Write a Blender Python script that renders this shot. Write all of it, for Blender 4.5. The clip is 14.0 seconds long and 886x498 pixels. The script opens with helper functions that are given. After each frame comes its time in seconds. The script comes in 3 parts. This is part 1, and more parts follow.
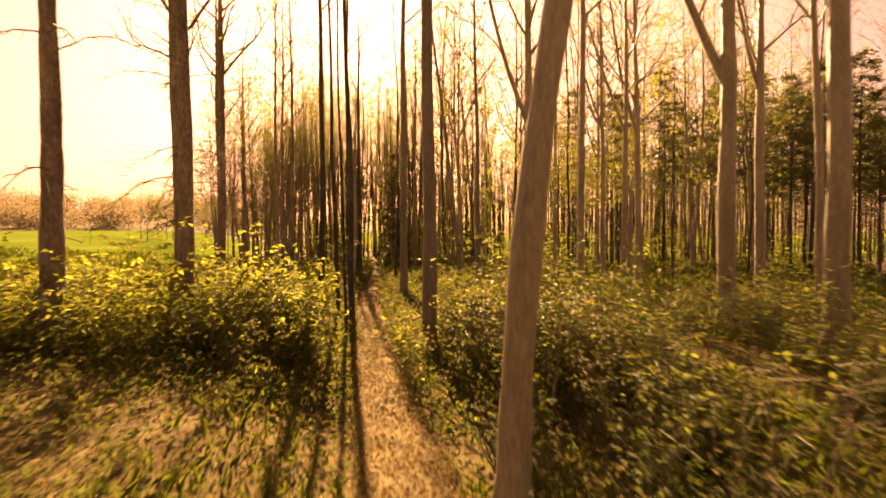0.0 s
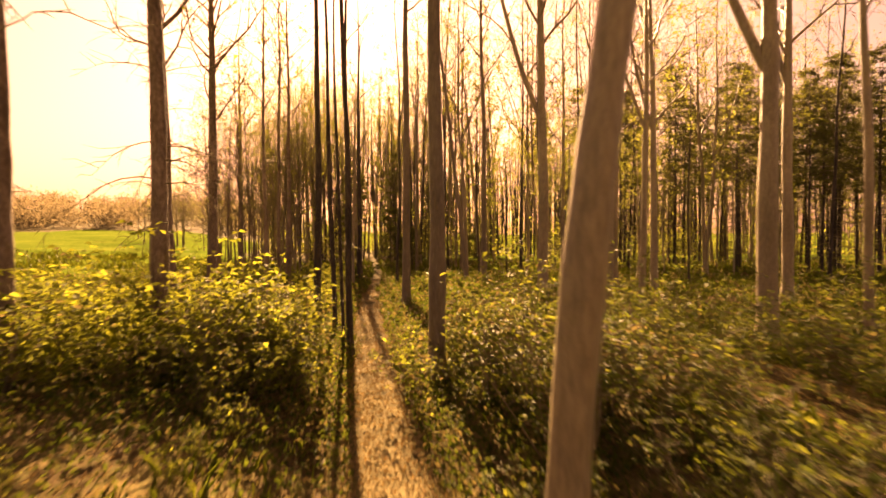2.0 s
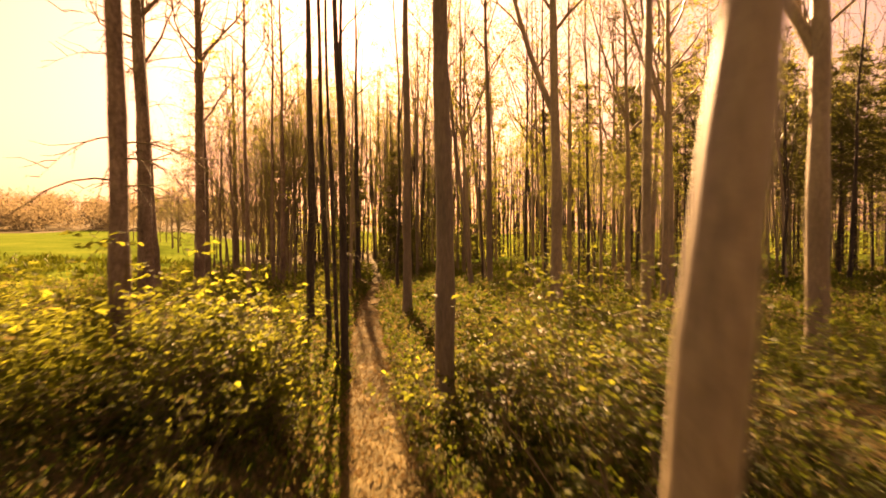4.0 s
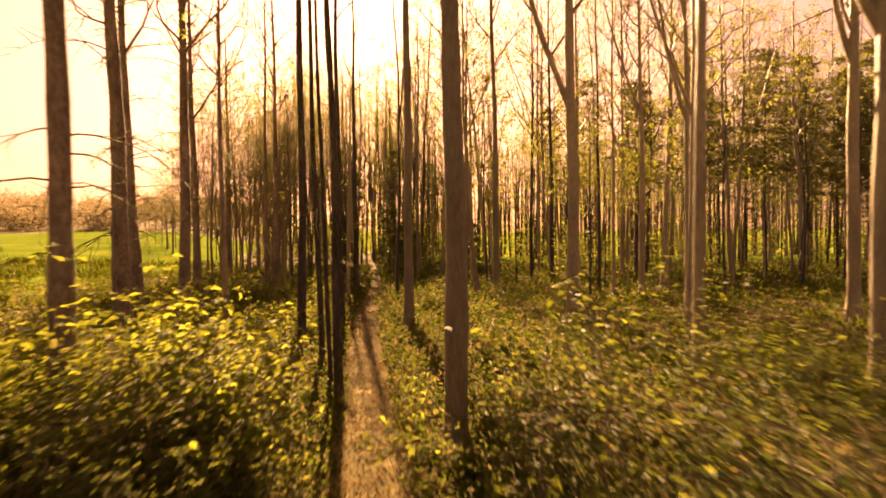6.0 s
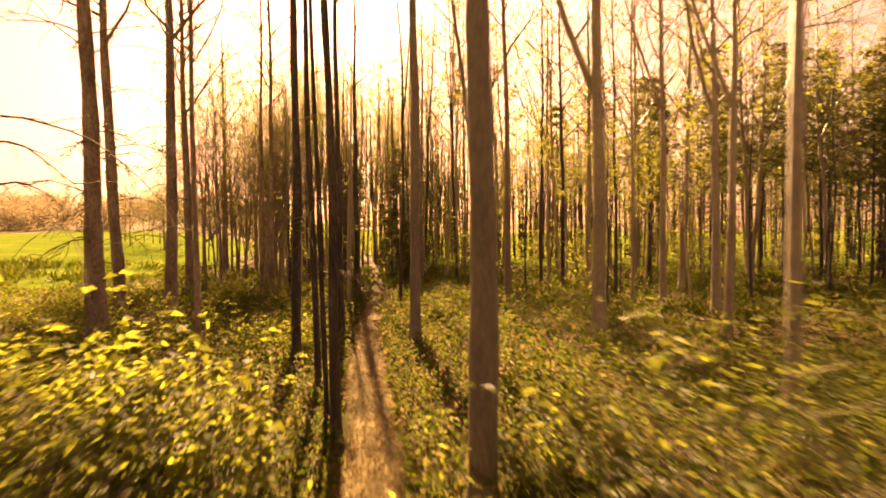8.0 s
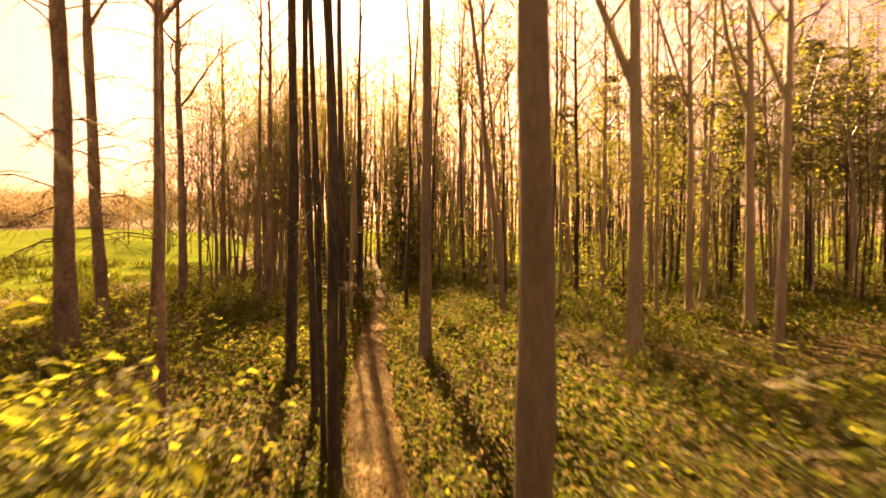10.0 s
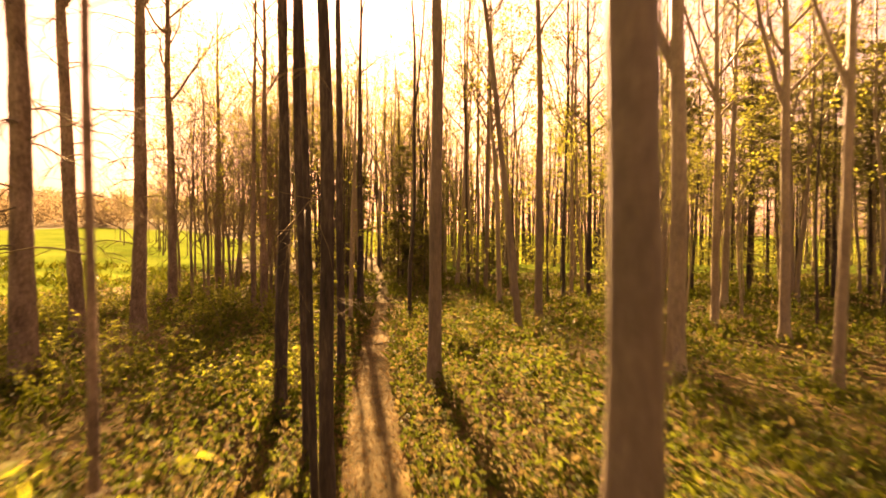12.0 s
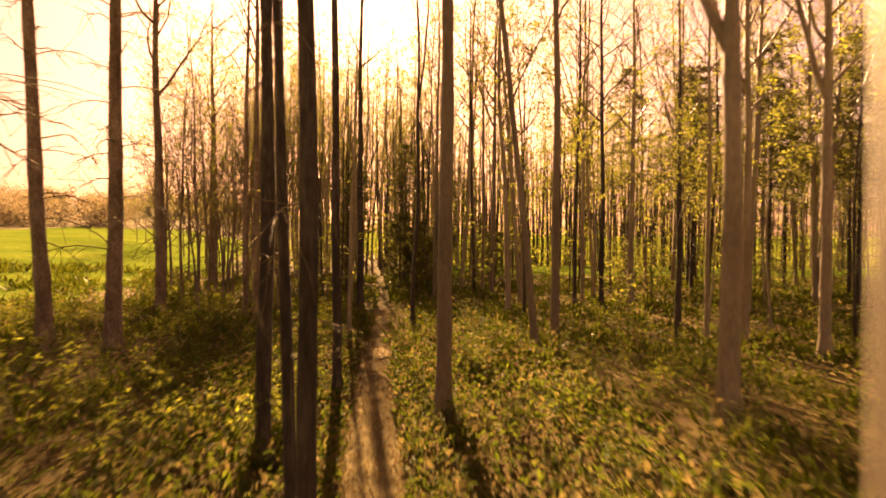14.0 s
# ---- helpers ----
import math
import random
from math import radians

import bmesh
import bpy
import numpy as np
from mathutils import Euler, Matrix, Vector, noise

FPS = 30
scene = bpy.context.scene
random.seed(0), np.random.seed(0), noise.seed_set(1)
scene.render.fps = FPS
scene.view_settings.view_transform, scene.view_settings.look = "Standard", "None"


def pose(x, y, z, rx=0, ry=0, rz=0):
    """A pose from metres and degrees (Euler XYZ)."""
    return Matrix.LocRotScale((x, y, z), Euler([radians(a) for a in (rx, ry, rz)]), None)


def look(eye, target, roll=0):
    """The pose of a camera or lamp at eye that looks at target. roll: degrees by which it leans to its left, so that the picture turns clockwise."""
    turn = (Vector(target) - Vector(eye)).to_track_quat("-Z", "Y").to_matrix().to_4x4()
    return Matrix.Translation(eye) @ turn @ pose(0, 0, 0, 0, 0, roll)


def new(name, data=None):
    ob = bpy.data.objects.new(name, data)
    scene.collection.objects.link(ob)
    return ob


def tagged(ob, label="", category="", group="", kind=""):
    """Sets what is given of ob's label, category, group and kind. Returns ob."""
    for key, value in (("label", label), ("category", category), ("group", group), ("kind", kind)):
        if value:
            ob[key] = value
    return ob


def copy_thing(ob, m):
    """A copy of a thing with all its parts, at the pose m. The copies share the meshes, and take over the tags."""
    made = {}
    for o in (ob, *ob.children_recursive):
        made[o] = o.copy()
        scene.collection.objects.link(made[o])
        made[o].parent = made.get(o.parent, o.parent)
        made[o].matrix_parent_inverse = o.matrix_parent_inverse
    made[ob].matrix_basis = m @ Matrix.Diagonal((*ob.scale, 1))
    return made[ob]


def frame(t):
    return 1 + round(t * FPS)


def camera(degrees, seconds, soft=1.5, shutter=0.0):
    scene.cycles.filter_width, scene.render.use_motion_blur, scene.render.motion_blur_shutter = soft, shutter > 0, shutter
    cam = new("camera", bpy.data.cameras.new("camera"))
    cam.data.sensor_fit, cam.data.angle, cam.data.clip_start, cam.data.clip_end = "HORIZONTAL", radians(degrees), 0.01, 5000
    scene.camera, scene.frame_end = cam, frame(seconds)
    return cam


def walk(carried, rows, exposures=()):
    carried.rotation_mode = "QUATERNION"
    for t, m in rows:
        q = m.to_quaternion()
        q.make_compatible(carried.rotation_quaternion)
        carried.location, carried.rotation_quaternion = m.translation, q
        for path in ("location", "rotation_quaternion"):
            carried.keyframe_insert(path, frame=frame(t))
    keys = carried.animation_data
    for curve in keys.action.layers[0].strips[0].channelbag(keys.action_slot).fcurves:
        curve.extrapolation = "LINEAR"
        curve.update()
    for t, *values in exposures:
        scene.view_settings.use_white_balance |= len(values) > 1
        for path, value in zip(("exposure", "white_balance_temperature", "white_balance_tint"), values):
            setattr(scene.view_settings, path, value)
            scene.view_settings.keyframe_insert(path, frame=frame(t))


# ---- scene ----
# camera: a slow drone flight along a woodland footpath
cam = camera(68.7, 14.0, soft=1.7, shutter=3.5)
METRES, EYE = 12.0, 2.63
ROWS = [
    (0.0, 0.0, 0.0, 0.0, -0.01, -1.35, 0.22),
    (0.5, -0.0025, 0.0318, 0.0022, 0.05, -1.35, 0.21),
    (1.0, -0.0056, 0.0661, 0.0049, 0.06, -1.36, 0.23),
    (1.5, -0.0089, 0.0993, 0.0084, 0.08, -1.36, 0.21),
    (2.0, -0.0123, 0.134, 0.0115, 0.08, -1.37, 0.25),
    (2.5, -0.0154, 0.1669, 0.0145, 0.07, -1.39, 0.28),
    (3.0, -0.0186, 0.2018, 0.018, 0.05, -1.4, 0.33),
    (5.5, -0.0329, 0.3773, 0.0341, -0.01, -1.51, 0.57),
    (6.0, -0.0364, 0.4127, 0.0366, -0.04, -1.53, 0.59),
    (6.5, -0.0395, 0.4474, 0.0388, -0.09, -1.55, 0.66),
    (7.0, -0.0432, 0.4836, 0.0412, -0.1, -1.56, 0.68),
    (7.5, -0.0486, 0.5203, 0.0433, -0.03, -1.55, 0.62),
    (8.0, -0.0557, 0.5593, 0.0449, 0.05, -1.51, 0.48),
    (8.5, -0.0624, 0.5958, 0.0467, 0.12, -1.48, 0.33),
    (11.0, -0.0885, 0.7766, 0.0573, 0.29, -1.42, -0.27),
    (11.5, -0.0936, 0.8118, 0.06, 0.29, -1.42, -0.25),
    (12.0, -0.0985, 0.8477, 0.0624, 0.29, -1.43, -0.23),
    (12.5, -0.1029, 0.8833, 0.0639, 0.31, -1.43, -0.27),
    (13.0, -0.1068, 0.9192, 0.0668, 0.33, -1.42, -0.31),
    (13.5, -0.1106, 0.9537, 0.0693, 0.36, -1.43, -0.39),
    (14.0, -0.1136, 0.9902, 0.0728, 0.37, -1.43, -0.4),
]
EXPOSE = [(t, stops + 0.72, 11400, 50) for t, stops in ((0.0, 2.02), (3.0, 2.0), (6.5, 1.94), (8.5, 2.36), (10.8, 2.2), (12.5, 2.58), (13.2, 2.58), (14.0, 1.97))]
walk(cam, [(t, pose(0, 0, EYE) @ pose(METRES * x, METRES * y, METRES * z, 90 + pitch, roll, yaw)) for t, x, y, z, yaw, pitch, roll in ROWS], EXPOSE)

# ---- world and sun: low evening sun ahead, a little to the left ----
SUN_AZ, SUN_EL = -8.7, 24.0          # degrees from +y towards +x, and above the horizon
world = bpy.data.worlds.new("evening_sky")
scene.world = world
world.use_nodes = True
wn, wl = world.node_tree.nodes, world.node_tree.links
sky = wn.new("ShaderNodeTexSky")
sky.sky_type, sky.sun_disc = "NISHITA", False
sky.sun_elevation, sky.sun_rotation = radians(SUN_EL), radians(SUN_AZ)
sky.air_density, sky.dust_density, sky.ozone_density, sky.altitude = 0.8, 4.0, 1.0, 200
warm = wn.new("ShaderNodeMix")
warm.data_type, warm.blend_type = "RGBA", "MULTIPLY"
warm.inputs[0].default_value = 1.0
warm.inputs[7].default_value = (1.0, 0.71, 0.57, 1)
pale = wn.new("ShaderNodeGamma")     # gamma below one evens out the sky's glow round the sun
pale.inputs["Gamma"].default_value = 0.68
wl.new(sky.outputs[0], pale.inputs["Color"])
wl.new(pale.outputs[0], warm.inputs[6])
wl.new(warm.outputs[2], wn["Background"].inputs[0])
wn["Background"].inputs[1].default_value = 0.0485
lamp = bpy.data.lights.new("sun", "SUN")
lamp.energy, lamp.angle, lamp.color = 5.2, radians(0.5), (1.0, 0.86, 0.5)
az, el = radians(SUN_AZ), radians(SUN_EL)
sun_dir = Vector((math.sin(az) * math.cos(el), math.cos(az) * math.cos(el), math.sin(el)))
sun = new("sun", lamp)
sun.matrix_world = look(sun_dir * 60, (0, 0, 0))


# ---- materials ----
def material(name):
    m = bpy.data.materials.new(name)
    m.use_nodes = True
    nt = m.node_tree
    return m, nt, nt.nodes["Principled BSDF"]


def node(nt, kind, **settings):
    n = nt.nodes.new(kind)
    for key, value in settings.items():
        if key == "stops":
            ramp = n.color_ramp
            while len(ramp.elements) < len(value):
                ramp.elements.new(0.5)
            for e, (p, c) in zip(ramp.elements, value):
                e.position, e.color = p, (*c, 1)
        else:
            n.inputs[key].default_value = value
    return n


def rough_surface(name, stops, scale=4.0, grain=40.0, stretch=(1, 1, 1), bump=0.4, rough=0.85, distance=0.02, spec=0.2):
    """Two scales of noise for the colour, and relief from the finer one."""
    m, nt, b = material(name)
    co = nt.nodes.new("ShaderNodeTexCoord")
    mp = nt.nodes.new("ShaderNodeMapping")
    mp.inputs["Scale"].default_value = stretch
    nt.links.new(co.outputs["Object"], mp.inputs[0])
    big = node(nt, "ShaderNodeTexNoise", Scale=scale, Detail=6.0, Roughness=0.6)
    fine = node(nt, "ShaderNodeTexNoise", Scale=grain, Detail=5.0, Roughness=0.7)
    for n in (big, fine):
        nt.links.new(mp.outputs[0], n.inputs["Vector"])
    mix = node(nt, "ShaderNodeMath")
    mix.operation = "MULTIPLY_ADD"
    nt.links.new(fine.outputs[0], mix.inputs[0])
    mix.inputs[1].default_value = 0.5
    half = node(nt, "ShaderNodeMath")
    half.operation = "MULTIPLY"
    nt.links.new(big.outputs[0], half.inputs[0])
    half.inputs[1].default_value = 0.5
    nt.links.new(half.outputs[0], mix.inputs[2])
    ramp = node(nt, "ShaderNodeValToRGB", stops=stops)
    nt.links.new(mix.outputs[0], ramp.inputs[0])
    nt.links.new(ramp.outputs[0], b.inputs["Base Color"])
    bp = node(nt, "ShaderNodeBump", Strength=bump, Distance=distance)
    nt.links.new(mix.outputs[0], bp.inputs["Height"])
    nt.links.new(bp.outputs[0], b.inputs["Normal"])
    b.inputs["Roughness"].default_value = rough
    b.inputs["Specular IOR Level"].default_value = spec
    return m


def leaf_surface(name, low, high, through_low, through_high, share=0.55, gloss=0.7, dry=0.0):
    """A thin leaf: each island its own shade, and part of the light passes through."""
    m, nt, b = material(name)
    geo = nt.nodes.new("ShaderNodeNewGeometry")
    info = nt.nodes.new("ShaderNodeObjectInfo")
    add = node(nt, "ShaderNodeMath")
    add.operation = "MULTIPLY_ADD"
    nt.links.new(info.outputs["Random"], add.inputs[0])
    add.inputs[1].default_value = 0.35
    part_of = node(nt, "ShaderNodeMath")
    part_of.operation = "MULTIPLY"
    nt.links.new(geo.outputs["Random Per Island"], part_of.inputs[0])
    part_of.inputs[1].default_value = 0.65
    nt.links.new(part_of.outputs[0], add.inputs[2])
    first = [(0.0, (0.13, 0.095, 0.045)), (dry, (0.11, 0.085, 0.035))] if dry else []
    second = [(0.0, (0.20, 0.14, 0.06)), (dry, (0.18, 0.14, 0.05))] if dry else []
    r1 = node(nt, "ShaderNodeValToRGB", stops=first + [(dry + 0.03, low), (1.0, high)])
    r2 = node(nt, "ShaderNodeValToRGB", stops=second + [(dry + 0.03, through_low), (1.0, through_high)])
    for r in (r1, r2):
        nt.links.new(add.outputs[0], r.inputs[0])
    nt.links.new(r1.outputs[0], b.inputs["Base Color"])
    b.inputs["Roughness"].default_value = gloss
    b.inputs["Specular IOR Level"].default_value = 0.04
    tr = nt.nodes.new("ShaderNodeBsdfTranslucent")
    nt.links.new(r2.outputs[0], tr.inputs[0])
    ms = nt.nodes.new("ShaderNodeMixShader")
    ms.inputs[0].default_value = share
    nt.links.new(b.outputs[0], ms.inputs[1])
    nt.links.new(tr.outputs[0], ms.inputs[2])
    nt.links.new(ms.outputs[0], nt.nodes["Material Output"].inputs[0])
    return m


BEECH = rough_surface("beech_bark", [(0.36, (0.14, 0.105, 0.062)), (0.46, (0.21, 0.16, 0.097)), (0.54, (0.28, 0.22, 0.135)), (0.64, (0.38, 0.31, 0.20))], 2.0, 24, (1, 1, 0.25), 0.6, rough=0.5, spec=0.5)
# rough dark bark, its stops deepened further to hold the trunks' shaded side
DARK_BARK = rough_surface("dark_bark_with_shade", [(0.36, (0.02, 0.017, 0.014)), (0.5, (0.052, 0.042, 0.033)), (0.64, (0.13, 0.105, 0.082))], 2.5, 22, (1, 1, 0.2), 0.9)
# beech bark again, with the trunks' shade put into darker stops
SHADE_BARK = rough_surface("beech_bark_shaded", [(0.36, (0.095, 0.073, 0.05)), (0.5, (0.16, 0.123, 0.083)), (0.64, (0.25, 0.20, 0.135))], 2.0, 26, (1, 1, 0.22), 0.6, rough=0.6, spec=0.35)
# rough bark lightened to brown: the glare over the left trees, as colour
GLARE_BARK = rough_surface("glare_lightened_bark", [(0.37, (0.07, 0.048, 0.033)), (0.5, (0.19, 0.135, 0.095)), (0.63, (0.36, 0.27, 0.20))], 3.0, 26, (1, 1, 0.35), 1.0)
TWIG = rough_surface("twig_bark", [(0.3, (0.10, 0.08, 0.045)), (0.7, (0.22, 0.175, 0.10))], 3, 20)
LITTER = rough_surface("forest_floor", [(0.37, (0.03, 0.02, 0.011)), (0.46, (0.10, 0.065, 0.03)), (0.53, (0.10, 0.09, 0.03)), (0.64, (0.25, 0.165, 0.08))], 1.3, 18, bump=0.9, rough=1.0, spec=0.03)
TRODDEN = rough_surface("trodden_path", [(0.36, (0.048, 0.038, 0.018)), (0.5, (0.125, 0.10, 0.047)), (0.64, (0.26, 0.21, 0.105))], 1.6, 34, bump=0.9, rough=1.0, spec=0.03)
MEADOW = rough_surface("meadow_grass", [(0.36, (0.055, 0.095, 0.016)), (0.5, (0.095, 0.145, 0.026)), (0.64, (0.18, 0.205, 0.045))], 0.12, 3.0, bump=1.0, distance=0.2, rough=1.0, spec=0.0)
SPRING = leaf_surface("spring_leaf", (0.07, 0.09, 0.02), (0.14, 0.14, 0.035), (0.20, 0.23, 0.04), (0.38, 0.36, 0.08), 0.55)
SAPLING = leaf_surface("sapling_leaf", (0.06, 0.09, 0.018), (0.15, 0.165, 0.035), (0.19, 0.225, 0.036), (0.41, 0.415, 0.06), 0.62, dry=0.25)
HERB = leaf_surface("ground_leaf", (0.028, 0.048, 0.010), (0.072, 0.088, 0.02), (0.055, 0.085, 0.013), (0.145, 0.17, 0.024), 0.45, 0.7, dry=0.38)
DEAD = leaf_surface("fallen_leaf", (0.16, 0.10, 0.045), (0.42, 0.30, 0.14), (0.2, 0.12, 0.05), (0.38, 0.25, 0.10), 0.25, 0.8)
NEEDLE = leaf_surface("conifer_needle", (0.04, 0.052, 0.018), (0.10, 0.105, 0.035), (0.09, 0.10, 0.025), (0.21, 0.20, 0.055), 0.45, 0.5)
# distance haze is put into this pale, even tan of the ridge leaves
FAR_LEAF = leaf_surface("hazed_far_foliage", (0.15, 0.12, 0.075), (0.19, 0.15, 0.09), (0.20, 0.155, 0.09), (0.25, 0.19, 0.11), 0.5, 0.8)
BRAMBLE = leaf_surface("bramble_leaf", (0.035, 0.06, 0.012), (0.10, 0.125, 0.03), (0.075, 0.105, 0.018), (0.28, 0.285, 0.045), 0.52, 0.55, dry=0.24)
GRASS = leaf_surface("grass_blade", (0.04, 0.065, 0.012), (0.10, 0.115, 0.025), (0.09, 0.125, 0.015), (0.22, 0.23, 0.035), 0.45, 0.5)


# ---- mesh builders ----
class Build:
    """Collects vertices and faces for one mesh."""

    def __init__(self):
        self.v, self.f, self.n = [], [], 0

    def add(self, v, f):
        v, f = np.asarray(v, float), np.asarray(f, int)
        if len(f):
            self.v.append(v)
            self.f.extend((f + self.n).tolist())
            self.n += len(v)

    def tube(self, pts, radii, sides=6, lump=0.0):
        """A tapered round limb along points."""
        p, r = np.asarray(pts, float), np.asarray(radii, float)
        d = np.gradient(p, axis=0)
        d /= np.linalg.norm(d, axis=1)[:, None] + 1e-9
        ref = np.array([1.0, 0, 0]) if abs(d[0][2]) > 0.6 else np.array([0, 0, 1.0])
        a = np.cross(d, ref)
        a /= np.linalg.norm(a, axis=1)[:, None] + 1e-9
        b = np.cross(d, a)
        w = np.linspace(0, 2 * np.pi, sides, endpoint=False)
        h = np.arange(len(p))[:, None]
        r = r[:, None] * (1 + lump * (np.sin(2 * w + 0.9 * h) + 0.7 * np.sin(3 * w - 0.55 * h + 1) + 0.5 * np.sin(5 * w + 1.7 * h)))
        ring = p[:, None] + r[:, :, None] * (np.cos(w)[None, :, None] * a[:, None] + np.sin(w)[None, :, None] * b[:, None])
        k = len(p)
        i, j = np.meshgrid(np.arange(k - 1), np.arange(sides), indexing="ij")
        q = (j + 1) % sides
        f = np.stack([i * sides + j, i * sides + q, (i + 1) * sides + q, (i + 1) * sides + j], -1).reshape(-1, 4)
        self.add(ring.reshape(-1, 3), f)

    def leaves(self, at, size, rng, up=0.5, slim=0.55, out=None, broad=False):
        """Folded leaves: two faces on a midrib, tips turned at random."""
        at = np.asarray(at, float)
        n = len(at)
        if not n:
            return
        size = np.broadcast_to(np.asarray(size, float), (n,))[:, None]
        t = rng.normal(size=(n, 3)) if out is None else out + 0.5 * rng.normal(size=(n, 3))
        t[:, 2] *= 0.6
        t /= np.linalg.norm(t, axis=1)[:, None] + 1e-9
        nn = rng.normal(size=(n, 3)) * (1 - up)
        nn[:, 2] += up * 1.6
        s = np.cross(t, nn)
        s /= np.linalg.norm(s, axis=1)[:, None] + 1e-9
        u = np.cross(s, t)
        tip = at + t * size - u * size * 0.12
        if broad:
            pts = [at, tip]
            for along, wide, lift in ((0.28, 0.46, 0.10), (0.68, 0.36, 0.07)):
                for sign in (1, -1):
                    pts.append(at + t * size * along + u * size * lift + s * size * slim * wide * sign)
            k = np.arange(n)[:, None] * 6
            self.add(np.stack(pts, 1).reshape(-1, 3), np.concatenate([k + np.array([[0, 2, 4, 1]]), k + np.array([[0, 1, 5, 3]])]))
            return
        mid = at + t * size * 0.45
        l = mid + s * size * slim * 0.5 + u * size * 0.12
        r = mid - s * size * slim * 0.5 + u * size * 0.12
        v = np.stack([at, l, tip, r], 1).reshape(-1, 3)
        k = np.arange(n)[:, None] * 4
        f = np.concatenate([k + np.array([[0, 1, 2]]), k + np.array([[0, 2, 3]])])
        self.add(v, f)

    def mesh(self, name, mat, smooth=True):
        me = bpy.data.meshes.new(name)
        me.from_pydata(np.concatenate(self.v).tolist() if self.v else [], [], self.f)
        me.materials.append(mat)
        if smooth:
            me.polygons.foreach_set("use_smooth", [True] * len(me.polygons))
        me.update()
        return me


def joined(name, pieces):
    """One mesh of several builds, each with its material."""
    v, f, idx, n = [], [], [], 0
    me = bpy.data.meshes.new(name)
    for k, (bd, mat) in enumerate(pieces):
        me.materials.append(mat)
        if bd.f:
            vv = np.concatenate(bd.v)
            v.append(vv)
            f.extend([[a + n for a in face] for face in bd.f])
            idx.extend([k] * len(bd.f))
            n += len(vv)
    me.from_pydata(np.concatenate(v).tolist(), [], f)
    me.polygons.foreach_set("material_index", idx)
    me.update()
    return me


def part(name, build, mat, parent, label="", smooth=True):
    ob = new(name, build.mesh(name, mat, smooth))
    ob.parent = parent
    return tagged(ob, label) if label else ob


# ---- the lie of the land ----
PATH = [(-30, 4.3), (-6, 1.5), (6.4, -0.3), (9.3, -0.82), (12.8, -1.3), (16.5, -1.82), (20.7, -2.38), (27, -3.1), (40, -4.15), (49, -5.0), (57, -6.0), (90, -9.5), (400, -40)]
PY, PX = [p[0] for p in PATH], [p[1] for p in PATH]


def path_x(y):
    return np.interp(y, PY, PX)


def step(a, b, x):
    s = np.clip((x - a) / (b - a), 0, 1)
    return s * s * (3 - 2 * s)


def margin(y):
    """x of the wood's dense edge; single trees stand out to the left of it."""
    return -1.7 - 0.30 * (y - 12)


def field_edge(y):
    """x left of which the meadow lies."""
    return margin(y) - np.interp(y, [0, 40, 66], [14, 10.5, 1.5])


def land(x, y):
    x, y = np.asarray(x, float), np.asarray(y, float)
    d = x - path_x(y)
    right = 0.75 * step(0.5, 3.2, d) - 0.55 * step(4, 10, d)
    left = 0.55 * step(0.5, 2.6, -d)
    along = 1 - 0.9 * step(26, 42, y)
    near = 0.25 + 0.75 * step(5, 11, y)
    z = (right * near + left) * along
    out = field_edge(y) + 2 - x
    z = z + 3.1 * step(20, 170, np.hypot(x, y)) * step(0, 25, out) + 0.4 * step(0, 8, out)
    z = z + 13 * step(230, 400, np.hypot(x, y)) * step(0, 60, -x - 0.1 * y)
    z = z - 2.5 * step(75, 140, y) * step(-5, 20, d)
    z = z + 0.06 * np.sin(1.3 * x + 0.7 * y) * np.sin(0.9 * y - 0.5 * x) * step(0.4, 1.2, abs(d)) + 0.025 * np.sin(3.1 * x + 1) * np.sin(2.7 * y)
    return z


def trail(x, y):
    """Where a faint side trail keeps the plants low."""
    return (abs(x - (4.2 + 0.05 * (y - 6) + 0.25 * np.sin(0.7 * y))) < 0.85) & (y < 11.5 + np.sin(1.3 * x))


def spread(lo, hi, fine_lo, fine_hi, stepsize, count):
    near = np.arange(fine_lo, fine_hi + 1e-6, stepsize)
    k = np.linspace(0, 1, count)[1:] ** 3
    return np.concatenate([(fine_lo - (fine_lo - lo) * k)[::-1], near, fine_hi + (hi - fine_hi) * k])


def sheet(name, xs, ys, height, mats, pick=None):
    gx, gy = np.meshgrid(xs, ys)
    v = np.stack([gx, gy, height(gx, gy)], -1).reshape(-1, 3)
    nx, ny = len(xs), len(ys)
    i, j = np.meshgrid(np.arange(ny - 1), np.arange(nx - 1), indexing="ij")
    a = (i * nx + j).ravel()
    me = bpy.data.meshes.new(name)
    me.from_pydata(v.tolist(), [], np.stack([a, a + 1, a + nx + 1, a + nx], -1).tolist())
    for m in mats:
        me.materials.append(m)
    if pick is not None:
        c = v[a] * 0.5 + v[a + nx + 1] * 0.5
        me.polygons.foreach_set("material_index", pick(c[:, 0], c[:, 1]).astype(int))
    me.polygons.foreach_set("use_smooth", [True] * len(me.polygons))
    me.update()
    return new(name, me)


def open_land(x, y):
    return ((x < field_edge(y) - 0.8 * np.sin(0.9 * y) * np.sin(0.37 * y + 1)) & (y > -200) & (np.hypot(x, y) < 245)) | ((y > 64) & (x > -0.04 * y)) | ((y > 120) & (x > -0.2 * y))


ground = sheet("ground", spread(-1800, 1800, -24, 26, 0.38, 40), spread(-1200, 2500, -10, 60, 0.45, 40), land, [LITTER, MEADOW], open_land)
tagged(ground, "leaf-strewn brown woodland soil giving way to green meadow", "ground", kind="structure")

